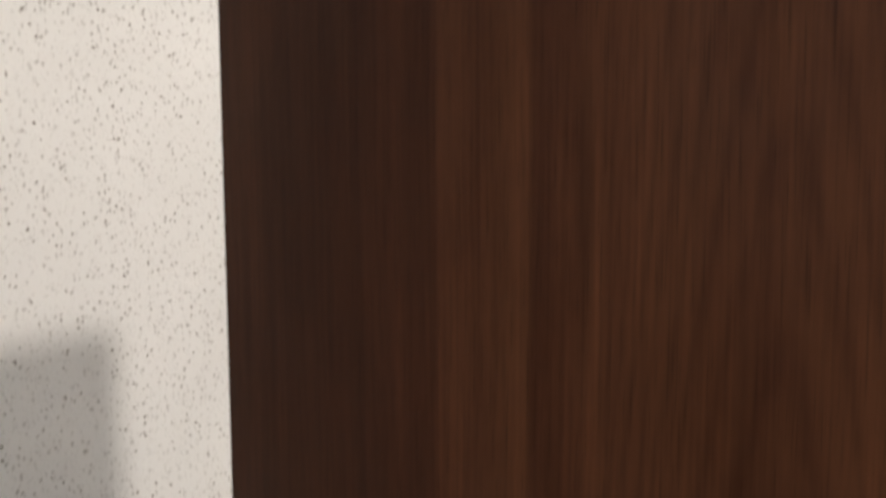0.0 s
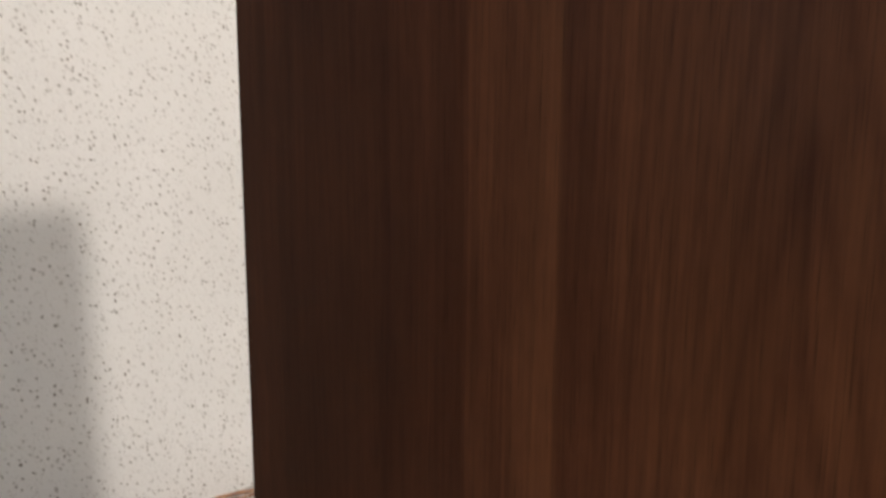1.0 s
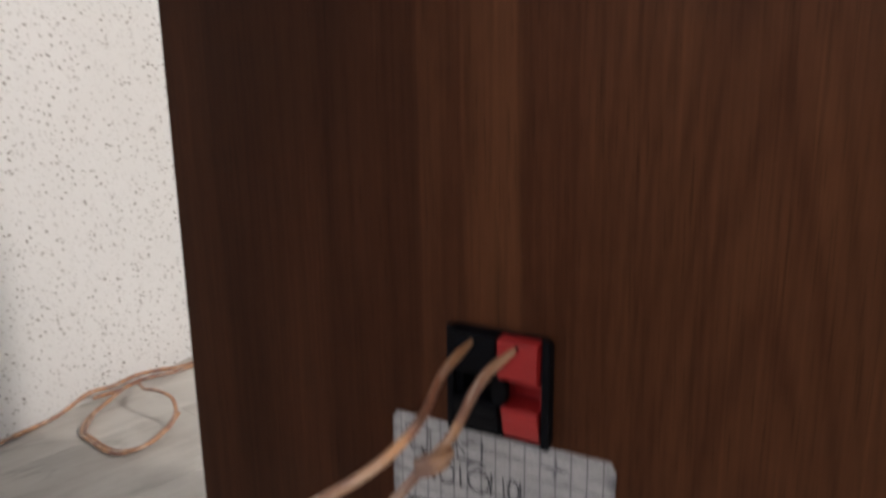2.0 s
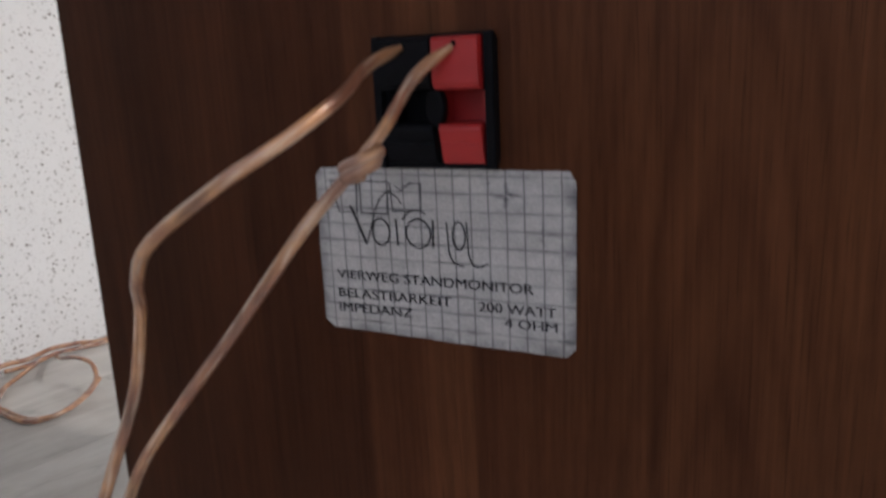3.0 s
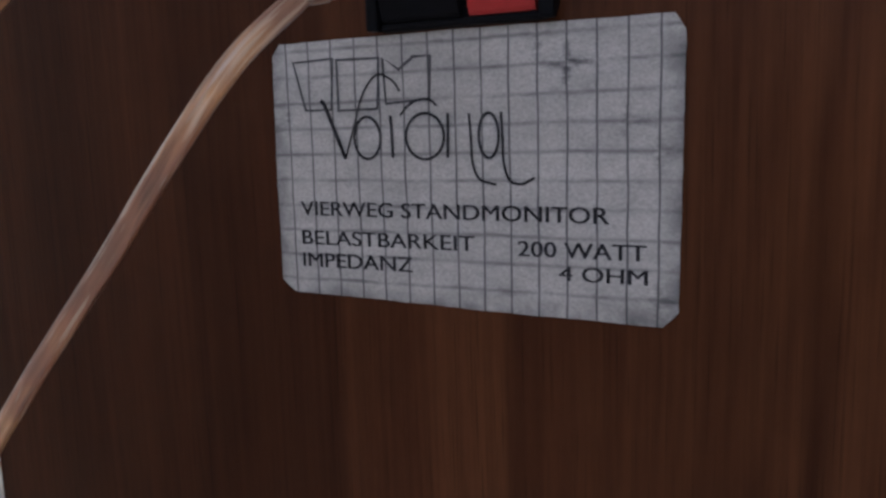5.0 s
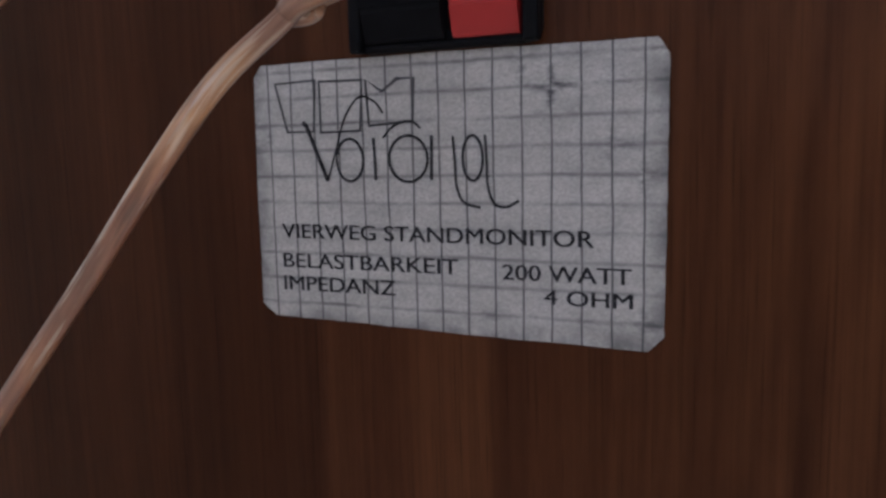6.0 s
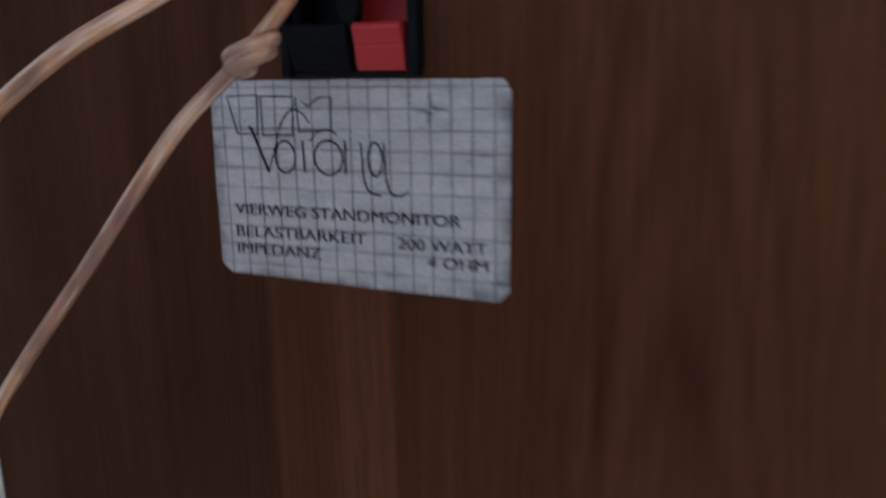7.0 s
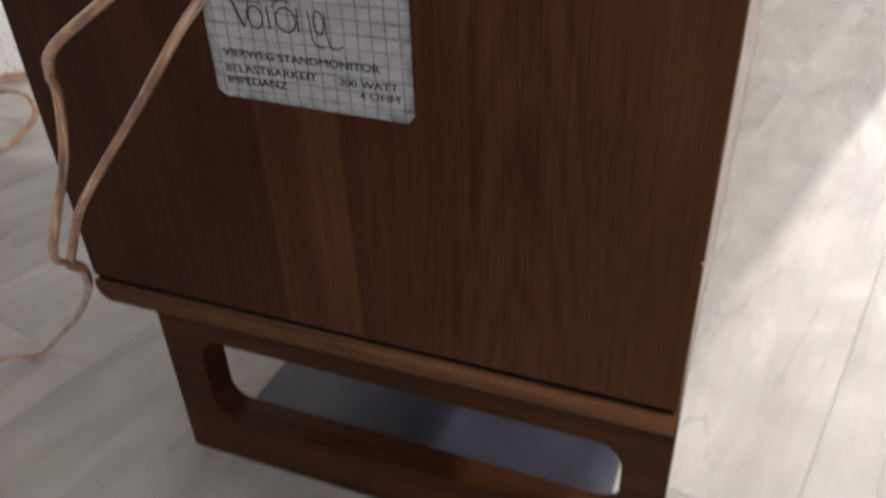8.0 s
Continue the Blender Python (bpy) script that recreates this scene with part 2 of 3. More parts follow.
def label_paper():
    """Off-white label stock with a printed, patchily worn square grid and smudges."""
    M = Mat("label_paper", 0.55)
    v = M.at()
    sep = M.node("SeparateXYZ", {0: v})
    wob = M.math("MULTIPLY", M.math("SUBTRACT", M.noise(60, v, 2), 0.5), 0.0009)
    x, z = M.math("ADD", sep.outputs[0], wob), M.math("ADD", sep.outputs[2], wob)

    def line(a, start, pitch, half, blur):
        p = M.math("PINGPONG", M.math("SUBTRACT", a, start), pitch / 2)
        return M.math("SUBTRACT", 1.0, M.node("MapRange", {0: p, 1: half * 0.5, 2: half * blur}).outputs[0])

    worn = M.ramp(M.noise(120, v, 4), [(0.28, 0.7), (0.50, 1.0)])
    worn2 = M.ramp(M.noise(75, M.at((1, 1, 3)), 4), [(0.36, 0.15), (0.64, 0.70)])
    up, across = M.math("MULTIPLY", line(x, 0.0044, 0.00653, 0.00022, 1.5), worn), M.math("MULTIPLY", line(z, 0.3314, 0.006275, 0.00030, 2.2), worn2)
    grid = M.math("MAXIMUM", up, across)
    base = M.ramp(M.noise(1500, M.at((1, 1, 1.3)), 4, 0.7), [(0.32, (0.36, 0.350, 0.358)), (0.5, (0.468, 0.454, 0.463)), (0.68, (0.57, 0.554, 0.564))])
    cloud = M.ramp(M.noise(38, M.at((1, 1, 3.2)), 4), [(0.40, 1.0), (0.68, 0.68)])
    base = M.mix(0.8, base, cloud, "MULTIPLY")
    # dark rubbed marks, densest along the printed lines, and grey smears at the edges
    coarse = M.ramp(M.noise(420, M.at((0.6, 1, 1.6)), 4, 0.7), [(0.42, 0.0), (0.56, 1.0)])
    printed = M.math("MULTIPLY_ADD", M.math("MAXIMUM", line(x, 0.0044, 0.00653, 0.0006, 2.2), line(z, 0.3314, 0.006275, 0.0007, 2.2)), 0.75)
    printed.node.inputs[2].default_value = 0.25
    rub = None
    for mx, mz, reach, dark in ((0.0765, 0.3810, 0.0085, 1.0), (0.0010, 0.3720, 0.0060, 0.9), (0.0900, 0.3690, 0.0075, 0.55),
                                (0.0965, 0.3620, 0.0060, 0.6), (0.0975, 0.3310, 0.0070, 0.7), (0.0620, 0.3285, 0.0080, 0.5), (0.0700, 0.3865, 0.0070, 0.5)):
        d = M.node("VectorMath", {0: v, 1: (mx, 0.0, mz)}, operation="DISTANCE").outputs["Value"]
        spot = M.node("MapRange", {0: d, 1: 0.001, 2: reach, 3: dark, 4: 0.0}).outputs[0]
        rub = spot if rub is None else M.math("MAXIMUM", rub, spot)
    rub = M.math("MULTIPLY", M.math("MULTIPLY", rub, coarse), printed)
    rim = M.math("MINIMUM", M.math("SUBTRACT", sep.outputs[0], -0.0004), M.math("SUBTRACT", 0.1006, sep.outputs[0]))
    rim = M.math("MINIMUM", rim, M.math("SUBTRACT", sep.outputs[2], 0.3262))
    dirt = M.math("MULTIPLY", M.node("MapRange", {0: rim, 1: 0.0005, 2: 0.0050, 3: 1.0, 4: 0.0}).outputs[0], M.ramp(M.noise(130, v, 4), [(0.34, 0.0), (0.60, 0.85)]))
    base = M.mix(dirt, base, (0.13, 0.13, 0.14))
    col = M.mix(M.math("MULTIPLY", grid, 0.95), base, (0.055, 0.055, 0.065))
    M.set("Base Color", M.mix(rub, col, (0.06, 0.06, 0.07)))
    return M.bump(M.noise(300, v, 4), 0.15, 0.0003).m


def cable_skin():
    """Clear plastic over copper strands that run lengthwise with a slow twist."""
    M = Mat("cable_skin", 0.38, 0.0, 1.0)
    M.b.inputs["Coat Roughness"].default_value = 0.09
    uv = M.node("SeparateXYZ", {0: M.node("TexCoord").outputs["UV"]})
    turn = M.math("ADD", uv.outputs[0], M.math("MULTIPLY", uv.outputs[1], 2.2))
    strand = M.math("SINE", M.math("MULTIPLY", turn, 2 * math.pi * 7))
    strand = M.math("MULTIPLY_ADD", strand, 0.5)
    strand.node.inputs[2].default_value = 0.5
    wear = M.noise(30, M.at(), 2)
    # copper shows golden, rosy or dull brown along the run
    col = M.ramp(wear, [(0.32, (0.18, 0.092, 0.066)), (0.44, (0.35, 0.150, 0.092)), (0.55, (0.60, 0.315, 0.155)), (0.66, (0.33, 0.168, 0.118))])
    # lengthwise streaks: pale painted highlights of the clear skin, dark between the strands
    lay = M.node("CombineXYZ", {0: M.math("MULTIPLY", turn, 7.0), 1: M.math("MULTIPLY", uv.outputs[1], 32.0)}).outputs[0]
    streak = M.noise(1.0, lay, 3, 0.6)
    col = M.mix(M.ramp(streak, [(0.53, 0.0), (0.60, 0.60), (0.75, 0.80)]), col, (0.70, 0.55, 0.44))
    col = M.mix(M.ramp(streak, [(0.32, 0.65), (0.46, 0.0)]), col, (0.090, 0.042, 0.028))
    col = M.mix(M.math("MULTIPLY", strand, 0.30), col, (0.14, 0.068, 0.045))
    M.set("Base Color", col)
    M.set("Metallic", 0.15)
    return M.bump(strand, 0.15, 0.0003).m


PANEL_WOOD = walnut("walnut_back", 0.80, True, rough=0.36, spec=0.075)
SIDE_WOOD = walnut("walnut_side", 1.25, rough=0.24, coat=0.5)
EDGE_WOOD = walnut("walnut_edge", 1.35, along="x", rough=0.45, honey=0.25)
# stand frame: walnut tint lowered to hold the shade below the top board
SHADED_STAND_WOOD = walnut("walnut_stand_shaded", 0.58, along="x", rough=0.36, spec=0.08)
PLASTER, LAMINATE, PAPER, COPPER = speckled_plaster(), laminate(), label_paper(), cable_skin()
WHITE = plain("white_paint", (0.78, 0.77, 0.74), 0.6, vary=0.03, scale=6, bump=0.05)
WALLPAINT = plain("room_paint", (0.24, 0.23, 0.215), 0.7, vary=0.05, scale=4, bump=0.05)
BLACK = plain("black_plastic", (0.006, 0.006, 0.008), 0.45, vary=0.3, scale=120, bump=0.05)
# near-black colour that stands for the shade in gaps and holes
RECESS_SHADE = plain("recess_shade", (0.004, 0.004, 0.004), 0.7)
RED = plain("red_plastic", (0.37, 0.017, 0.018), 0.45, vary=0.10, scale=90, bump=0.05)
INK = plain("printing_ink", (0.032, 0.032, 0.038), 0.5, vary=0.6, scale=500)
GREY_INK = plain("grey_ink", (0.05, 0.05, 0.06), 0.5, vary=0.5, scale=500)
BARE = plain("bare_copper", (0.72, 0.42, 0.28), 0.35, 1.0)
CLOTH = plain("speaker_cloth", (0.02, 0.018, 0.016), 0.9, vary=0.3, scale=900)
PINK = plain("pink_cable", (0.62, 0.30, 0.26), 0.4)
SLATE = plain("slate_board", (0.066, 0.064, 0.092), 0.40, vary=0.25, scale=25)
GREY = plain("grey_paint", (0.16, 0.17, 0.19), 0.5, vary=0.06, scale=8)
PALE = plain("pale_edge", (0.50, 0.40, 0.37), 0.5)
RAW = plain("raw_board", (0.55, 0.46, 0.36), 0.8, scale=200)
SLAB = plain("subfloor", (0.2, 0.19, 0.18), 0.9)
GLASS = bpy.data.materials.new("window_glass")
GLASS.use_nodes = True
GLASS.node_tree.nodes["Principled BSDF"].inputs["Transmission Weight"].default_value = 1.0
GLASS.node_tree.nodes["Principled BSDF"].inputs["Roughness"].default_value = 0.0


# ---- builders ----
def thing(name, place, label, category, group="", kind=""):
    ob = new(name)
    ob.empty_display_size = 0.05
    ob.location = place
    return tagged(ob, label, category, group, kind)


def origin_of(ob):
    m = Matrix.Translation(ob.location)
    return origin_of(ob.parent) @ ob.matrix_parent_inverse @ m if ob.parent else m


def mesh_of(name, bm, material, smooth=False):
    me = bpy.data.meshes.new(name)
    bmesh.ops.recalc_face_normals(bm, faces=bm.faces[:])
    bm.to_mesh(me)
    bm.free()
    me.materials.append(material)
    if smooth:
        me.polygons.foreach_set("use_smooth", [True] * len(me.polygons))
    return me


def part(name, bm, material, parent=None, label="", smooth=False):
    """Links a bmesh, in the plan's coordinates, as one mesh object under a thing or a part."""
    ob = new(name, mesh_of(name, bm, material, smooth))
    if parent is not None:
        ob.parent = parent
        ob.matrix_parent_inverse = origin_of(parent).inverted()
    return tagged(ob, label)


def box(x0, x1, y0, y1, z0, z1, bevel=0.0, segments=2, bm=None):
    own = bm or bmesh.new()
    made = bmesh.ops.create_cube(own, size=1.0)["verts"]
    bmesh.ops.scale(own, vec=(x1 - x0, y1 - y0, z1 - z0), verts=made)
    bmesh.ops.translate(own, vec=((x0 + x1) / 2, (y0 + y1) / 2, (z0 + z1) / 2), verts=made)
    if bevel:
        edges = list({e for v in made for e in v.link_edges})
        bmesh.ops.bevel(own, geom=edges, offset=bevel, segments=segments, profile=0.5, affect="EDGES")
    return own


def rounded(x0, x1, z0, z1, r, n=6, cut=None):
    """Corner points of a rounded rectangle in x and z, anticlockwise."""
    out = []
    for cx, cz, a in ((x1 - r, z1 - r, 0), (x0 + r, z1 - r, 90), (x0 + r, z0 + r, 180), (x1 - r, z0 + r, 270)):
        out += [(cx + r * math.cos(radians(a + 90 * i / n)), cz + r * math.sin(radians(a + 90 * i / n))) for i in range(n + 1)]
    return out


def slab(points, y0, y1, bevel=0.0):
    """An outline in x and z, given thickness in y."""
    bm = bmesh.new()
    f = bm.faces.new([bm.verts.new((x, y0, z)) for x, z in points])
    top = bmesh.ops.extrude_face_region(bm, geom=[f])["geom"]
    bmesh.ops.translate(bm, vec=(0, y1 - y0, 0), verts=[g for g in top if isinstance(g, bmesh.types.BMVert)])
    if bevel:
        rim = [e for e in bm.edges if abs(e.verts[0].co.y - e.verts[1].co.y) < 1e-6 and min(e.verts[0].co.y, e.verts[1].co.y) < min(y0, y1) + 1e-6]
        bmesh.ops.bevel(bm, geom=rim, offset=bevel, segments=2, profile=0.5, affect="EDGES")
    return bm


def smooth_line(points, steps=10):
    """Points along a Catmull-Rom curve."""
    p = [Vector(q) for q in points]
    p = [2 * p[0] - p[1], *p, 2 * p[-1] - p[-2]]
    out = []
    for a, b, c, d in zip(p, p[1:], p[2:], p[3:]):
        for i in range(steps):
            t = i / steps
            out.append(0.5 * ((2 * b) + (c - a) * t + (2 * a - 5 * b + 4 * c - d) * t * t + (3 * b - 3 * c + d - a) * t ** 3))
    return out + [p[-2]]


def tube(points, radius, sides=10, flat=1.0, steps=10, bm=None, spin=0.0, taper=0.0):
    """A round or flattened tube along a smooth curve."""
    own = bm or bmesh.new()
    line = smooth_line(points, steps)
    side, rings = Vector((0, 0, 1)), []
    for i, p in enumerate(line):
        thick = 1.0 - 0.55 * max(0.0, 1.0 - (p - line[0]).length / taper) if taper else 1.0
        way = (line[min(i + 1, len(line) - 1)] - line[max(i - 1, 0)]).normalized()
        side = side - way * side.dot(way)
        side = side.normalized() if side.length > 1e-6 else way.orthogonal().normalized()
        up = way.cross(side)
        ring = []
        for k in range(sides):
            a = 2 * math.pi * k / sides
            u, v = radius * thick * math.cos(a), radius * thick * flat * math.sin(a)
            w = spin * i
            ring.append(own.verts.new(p + side * (u * math.cos(w) - v * math.sin(w)) + up * (u * math.sin(w) + v * math.cos(w))))
        rings.append(ring)
    for r, s in zip(rings, rings[1:]):
        for k in range(sides):
            own.faces.new((r[k], r[(k + 1) % sides], s[(k + 1) % sides], s[k]))
    own.faces.new(rings[0][::-1])
    own.faces.new(rings[-1])
    far = [0.0]
    for a, b in zip(line, line[1:]):
        far.append(far[-1] + (b - a).length)
    uv = own.loops.layers.uv.verify()
    spot = {v: (k / sides, far[i]) for i, r in enumerate(rings) for k, v in enumerate(r)}
    for f in own.faces:
        around = [spot[l.vert][0] for l in f.loops if l.vert in spot]
        for l in f.loops:
            if l.vert in spot:
                u, w = spot[l.vert]
                l[uv].uv = (u + 1.0 if u == 0.0 and max(around) > 0.6 else u, w)
    return own


def stroke(points, width, y, bm=None, closed=False, steps=8, curved=True):
    """A printed line of even width in the plane y."""
    own = bm or bmesh.new()
    p3 = [Vector((x, 0, z)) for x, z in points]
    line = smooth_line(p3, steps) if curved else p3
    if closed:
        line = line + [line[0]]
    left, right = [], []
    for i, p in enumerate(line):
        a, b = line[max(i - 1, 0)], line[min(i + 1, len(line) - 1)]
        if closed and i in (0, len(line) - 1):
            a, b = line[-2], line[1]
        way = (b - a).normalized()
        n = Vector((-way.z, 0, way.x)) * width / 2
        left.append(own.verts.new((p.x + n.x, y, p.z + n.z)))
        right.append(own.verts.new((p.x - n.x, y, p.z - n.z)))
    for i in range(len(line) - 1):
        own.faces.new((left[i], left[i + 1], right[i + 1], right[i]))
    return own


# ---- room ----
def wall(name, bm, material, label):
    return tagged(part(name, bm, material), label, "wall", kind="structure")


def wall_with_opening(name, y0, y1, x0, x1, z0, z1, label):
    bm = bmesh.new()
    for a, b, c, d in ((WALL_X - 0.12, x0, 0, ROOM_Z), (x1, ROOM_X + 0.12, 0, ROOM_Z), (x0, x1, 0, z0), (x0, x1, z1, ROOM_Z)):
        box(a, b, y0, y1, c, d, bm=bm)
    return wall(name, bm, WALLPAINT, label)


wall("wall_west", box(WALL_X - 0.12, WALL_X, ROOM_Y0, ROOM_Y1, 0, ROOM_Z), PLASTER, "white plaster wall speckled with grey and brown flecks")
wall("wall_east", box(ROOM_X, ROOM_X + 0.12, ROOM_Y0, ROOM_Y1, 0, ROOM_Z), WALLPAINT, "plain beige painted room wall")
wall_with_opening("wall_north", ROOM_Y1, ROOM_Y1 + 0.15, 1.055, 2.65, 0.85, 2.2, "beige painted wall round a sunny window")
wall_with_opening("wall_south", ROOM_Y0 - 0.15, ROOM_Y0, -0.7, 1.2, 0.5, 2.1, "beige painted wall round a wide window")
tagged(part("ceiling", box(WALL_X - 0.12, ROOM_X + 0.12, ROOM_Y0 - 0.15, ROOM_Y1 + 0.15, ROOM_Z, ROOM_Z + 0.1), WALLPAINT),
       "plain beige painted ceiling", "ceiling", kind="structure")


def window(name, x0, x1, y, z0, z1):
    w = thing(name, (x0, y, z0), "white framed window with two clear panes", "window", kind="structure")
    bm = bmesh.new()
    for a, b, c, d in ((x0, x0 + 0.06, z0, z1), (x1 - 0.06, x1, z0, z1), (x0 + 0.06, x1 - 0.06, z0, z0 + 0.06), (x0 + 0.06, x1 - 0.06, z1 - 0.06, z1)):
        box(a, b, y - 0.03, y + 0.03, c, d, 0.004, bm=bm)
    mid = (x0 + x1) / 2
    box(mid - 0.04, mid + 0.04, y - 0.03, y + 0.03, z0 + 0.06, z1 - 0.06, 0.004, bm=bm)
    part("window_frame", bm, WHITE, w)
    for a, b in ((x0 + 0.06, mid - 0.04), (mid + 0.04, x1 - 0.06)):
        part("pane", box(a, b, y - 0.003, y + 0.003, z0 + 0.06, z1 - 0.06), GLASS, w).visible_shadow = False
    return w


window("window_1", 1.055, 2.65, ROOM_Y1 + 0.09, 0.85, 2.2)
window("window_2", -0.7, 1.2, ROOM_Y0 - 0.09, 0.5, 2.1)

# pendant lamp that throws the cabinet's shadow on the speckled wall
pendant = thing("pendant_lamp", (LAMP.x, LAMP.y, ROOM_Z), "small pendant lamp with a bare warm bulb", "lamp")
part("cord", tube([(LAMP.x, LAMP.y, ROOM_Z - 0.02), (LAMP.x, LAMP.y, 2.3), (LAMP.x, LAMP.y, LAMP.z + 0.13)], 0.003, 8), WHITE, pendant)
part("ceiling_rose", tube([(LAMP.x, LAMP.y, ROOM_Z), (LAMP.x, LAMP.y, ROOM_Z - 0.02), (LAMP.x, LAMP.y, ROOM_Z - 0.03)], 0.045, 24), WHITE, pendant)
part("socket", tube([(LAMP.x, LAMP.y, LAMP.z + 0.14), (LAMP.x, LAMP.y, LAMP.z + 0.10), (LAMP.x, LAMP.y, LAMP.z + 0.065)], 0.022, 20), BLACK, pendant)

# ---- loudspeaker ----
speaker = thing("loudspeaker", ((XL + XR) / 2, DEPTH / 2, ZB), "dark walnut floor loudspeaker seen from behind, on a low wooden stand", "loudspeaker")
T = 0.019
CUT = (0.0350, 0.0705, 0.3945, 0.4325)     # opening for the terminal


def panel_with_opening():
    bm = bmesh.new()
    loops = []
    for x0, x1, z0, z1 in ((XL, XR, ZB, ZT), CUT):
        vs = [bm.verts.new((x, 0.0, z)) for x, z in ((x0, z0), (x1, z0), (x1, z1), (x0, z1))]
        loops += [bm.edges.new((a, b)) for a, b in zip(vs, vs[1:] + vs[:1])]
    made = bmesh.ops.triangle_fill(bm, use_beauty=True, edges=loops)["geom"]
    inside = [f for f in made if isinstance(f, bmesh.types.BMFace) and CUT[0] < f.calc_center_median().x < CUT[1] and CUT[2] < f.calc_center_median().z < CUT[3]]
    bmesh.ops.delete(bm, geom=inside, context="FACES_ONLY")
    back = bmesh.ops.extrude_face_region(bm, geom=bm.faces[:])["geom"]
    bmesh.ops.translate(bm, vec=(0, T, 0), verts=[g for g in back if isinstance(g, bmesh.types.BMVert)])
    rim = [e for e in bm.edges if max(abs(v.co.y) for v in e.verts) < 1e-6 and
           (max(v.co.x for v in e.verts) < XL + 1e-6 or min(v.co.x for v in e.verts) > XR - 1e-6)]
    bmesh.ops.bevel(bm, geom=rim, offset=0.0010, segments=2, profile=0.5, affect="EDGES")
    return bm


part("back_panel", panel_with_opening(), PANEL_WOOD, speaker, "dark walnut veneer back panel")
part("side_panel", box(XL, XL + T, T, DEPTH, ZB, ZT), SIDE_WOOD, speaker)
part("side_panel", box(XR - T, XR, T, DEPTH, ZB, ZT), SIDE_WOOD, speaker, "glossy walnut side panel")
part("top_panel", box(XL + T, XR - T, T, DEPTH, ZT - T, ZT), SIDE_WOOD, speaker)
part("bottom_panel", box(XL + T, XR - T, T, DEPTH, ZB, ZB + T), SIDE_WOOD, speaker)
part("front_baffle", box(XL + T, XR - T, DEPTH - T - 0.012, DEPTH - 0.012, ZB + T, ZT - T), BLACK, speaker)
part("front_grille", box(XL + T + 0.004, XR - T - 0.004, DEPTH - 0.010, DEPTH + 0.004, ZB + T + 0.004, ZT - T - 0.004, 0.003), CLOTH, speaker, "black cloth front grille")

# pale chips where the veneer is knocked off the edges
for cx, cz, w, h in ((XR - 0.0006, 0.2800, 0.0012, 0.0022), (XL + 0.0008, 0.1972, 0.0016, 0.0024)):
    bm = bmesh.new()
    bmesh.ops.create_icosphere(bm, subdivisions=1, radius=1.0)
    for v in bm.verts:
        v.co = Vector((cx + v.co.x * w / 2 * (1 + 0.3 * noise.noise(v.co * 2)), 0.0006 + v.co.y * 0.0012, cz + v.co.z * h / 2))
    part("chip", bm, RAW, speaker, "pale chip in the veneer edge")

# spring-clip terminal
TX0, TX1, TZ0, TZ1 = 0.0302, 0.0748, 0.3906, 0.4355


def terminal_plate():
    """A rounded plate with one opening for the clips."""
    bm = bmesh.new()
    loops = []
    for pts in (rounded(TX0, TX1, TZ0, TZ1, 0.0035), [(CUT[0], CUT[2]), (CUT[1], CUT[2]), (CUT[1], CUT[3]), (CUT[0], CUT[3])]):
        vs = [bm.verts.new((x, -0.0018, z)) for x, z in pts]
        loops += [bm.edges.new((a, b)) for a, b in zip(vs, vs[1:] + vs[:1])]
    made = bmesh.ops.triangle_fill(bm, use_beauty=True, edges=loops)["geom"]
    inside = [f for f in made if isinstance(f, bmesh.types.BMFace) and CUT[0] < f.calc_center_median().x < CUT[1] and CUT[2] < f.calc_center_median().z < CUT[3]]
    bmesh.ops.delete(bm, geom=inside, context="FACES_ONLY")
    back = bmesh.ops.extrude_face_region(bm, geom=bm.faces[:])["geom"]
    bmesh.ops.translate(bm, vec=(0, 0.0016, 0), verts=[g for g in back if isinstance(g, bmesh.types.BMVert)])
    return bm


def well(x0, x1, z0, z1, y0, y1):
    """An open tray: four thin sides and a floor."""
    bm = box(x0, x1, y1 - 0.0008, y1, z0, z1)
    for a, b, c, e in ((x0, x0 + 0.0006, z0, z1), (x1 - 0.0006, x1, z0, z1), (x0 + 0.0006, x1 - 0.0006, z0, z0 + 0.0006), (x0 + 0.0006, x1 - 0.0006, z1 - 0.0006, z1)):
        box(a, b, y0, y1 - 0.0008, c, e, bm=bm)
    return bm


terminal = part("terminal_plate", terminal_plate(), BLACK, speaker, "black plastic terminal plate")


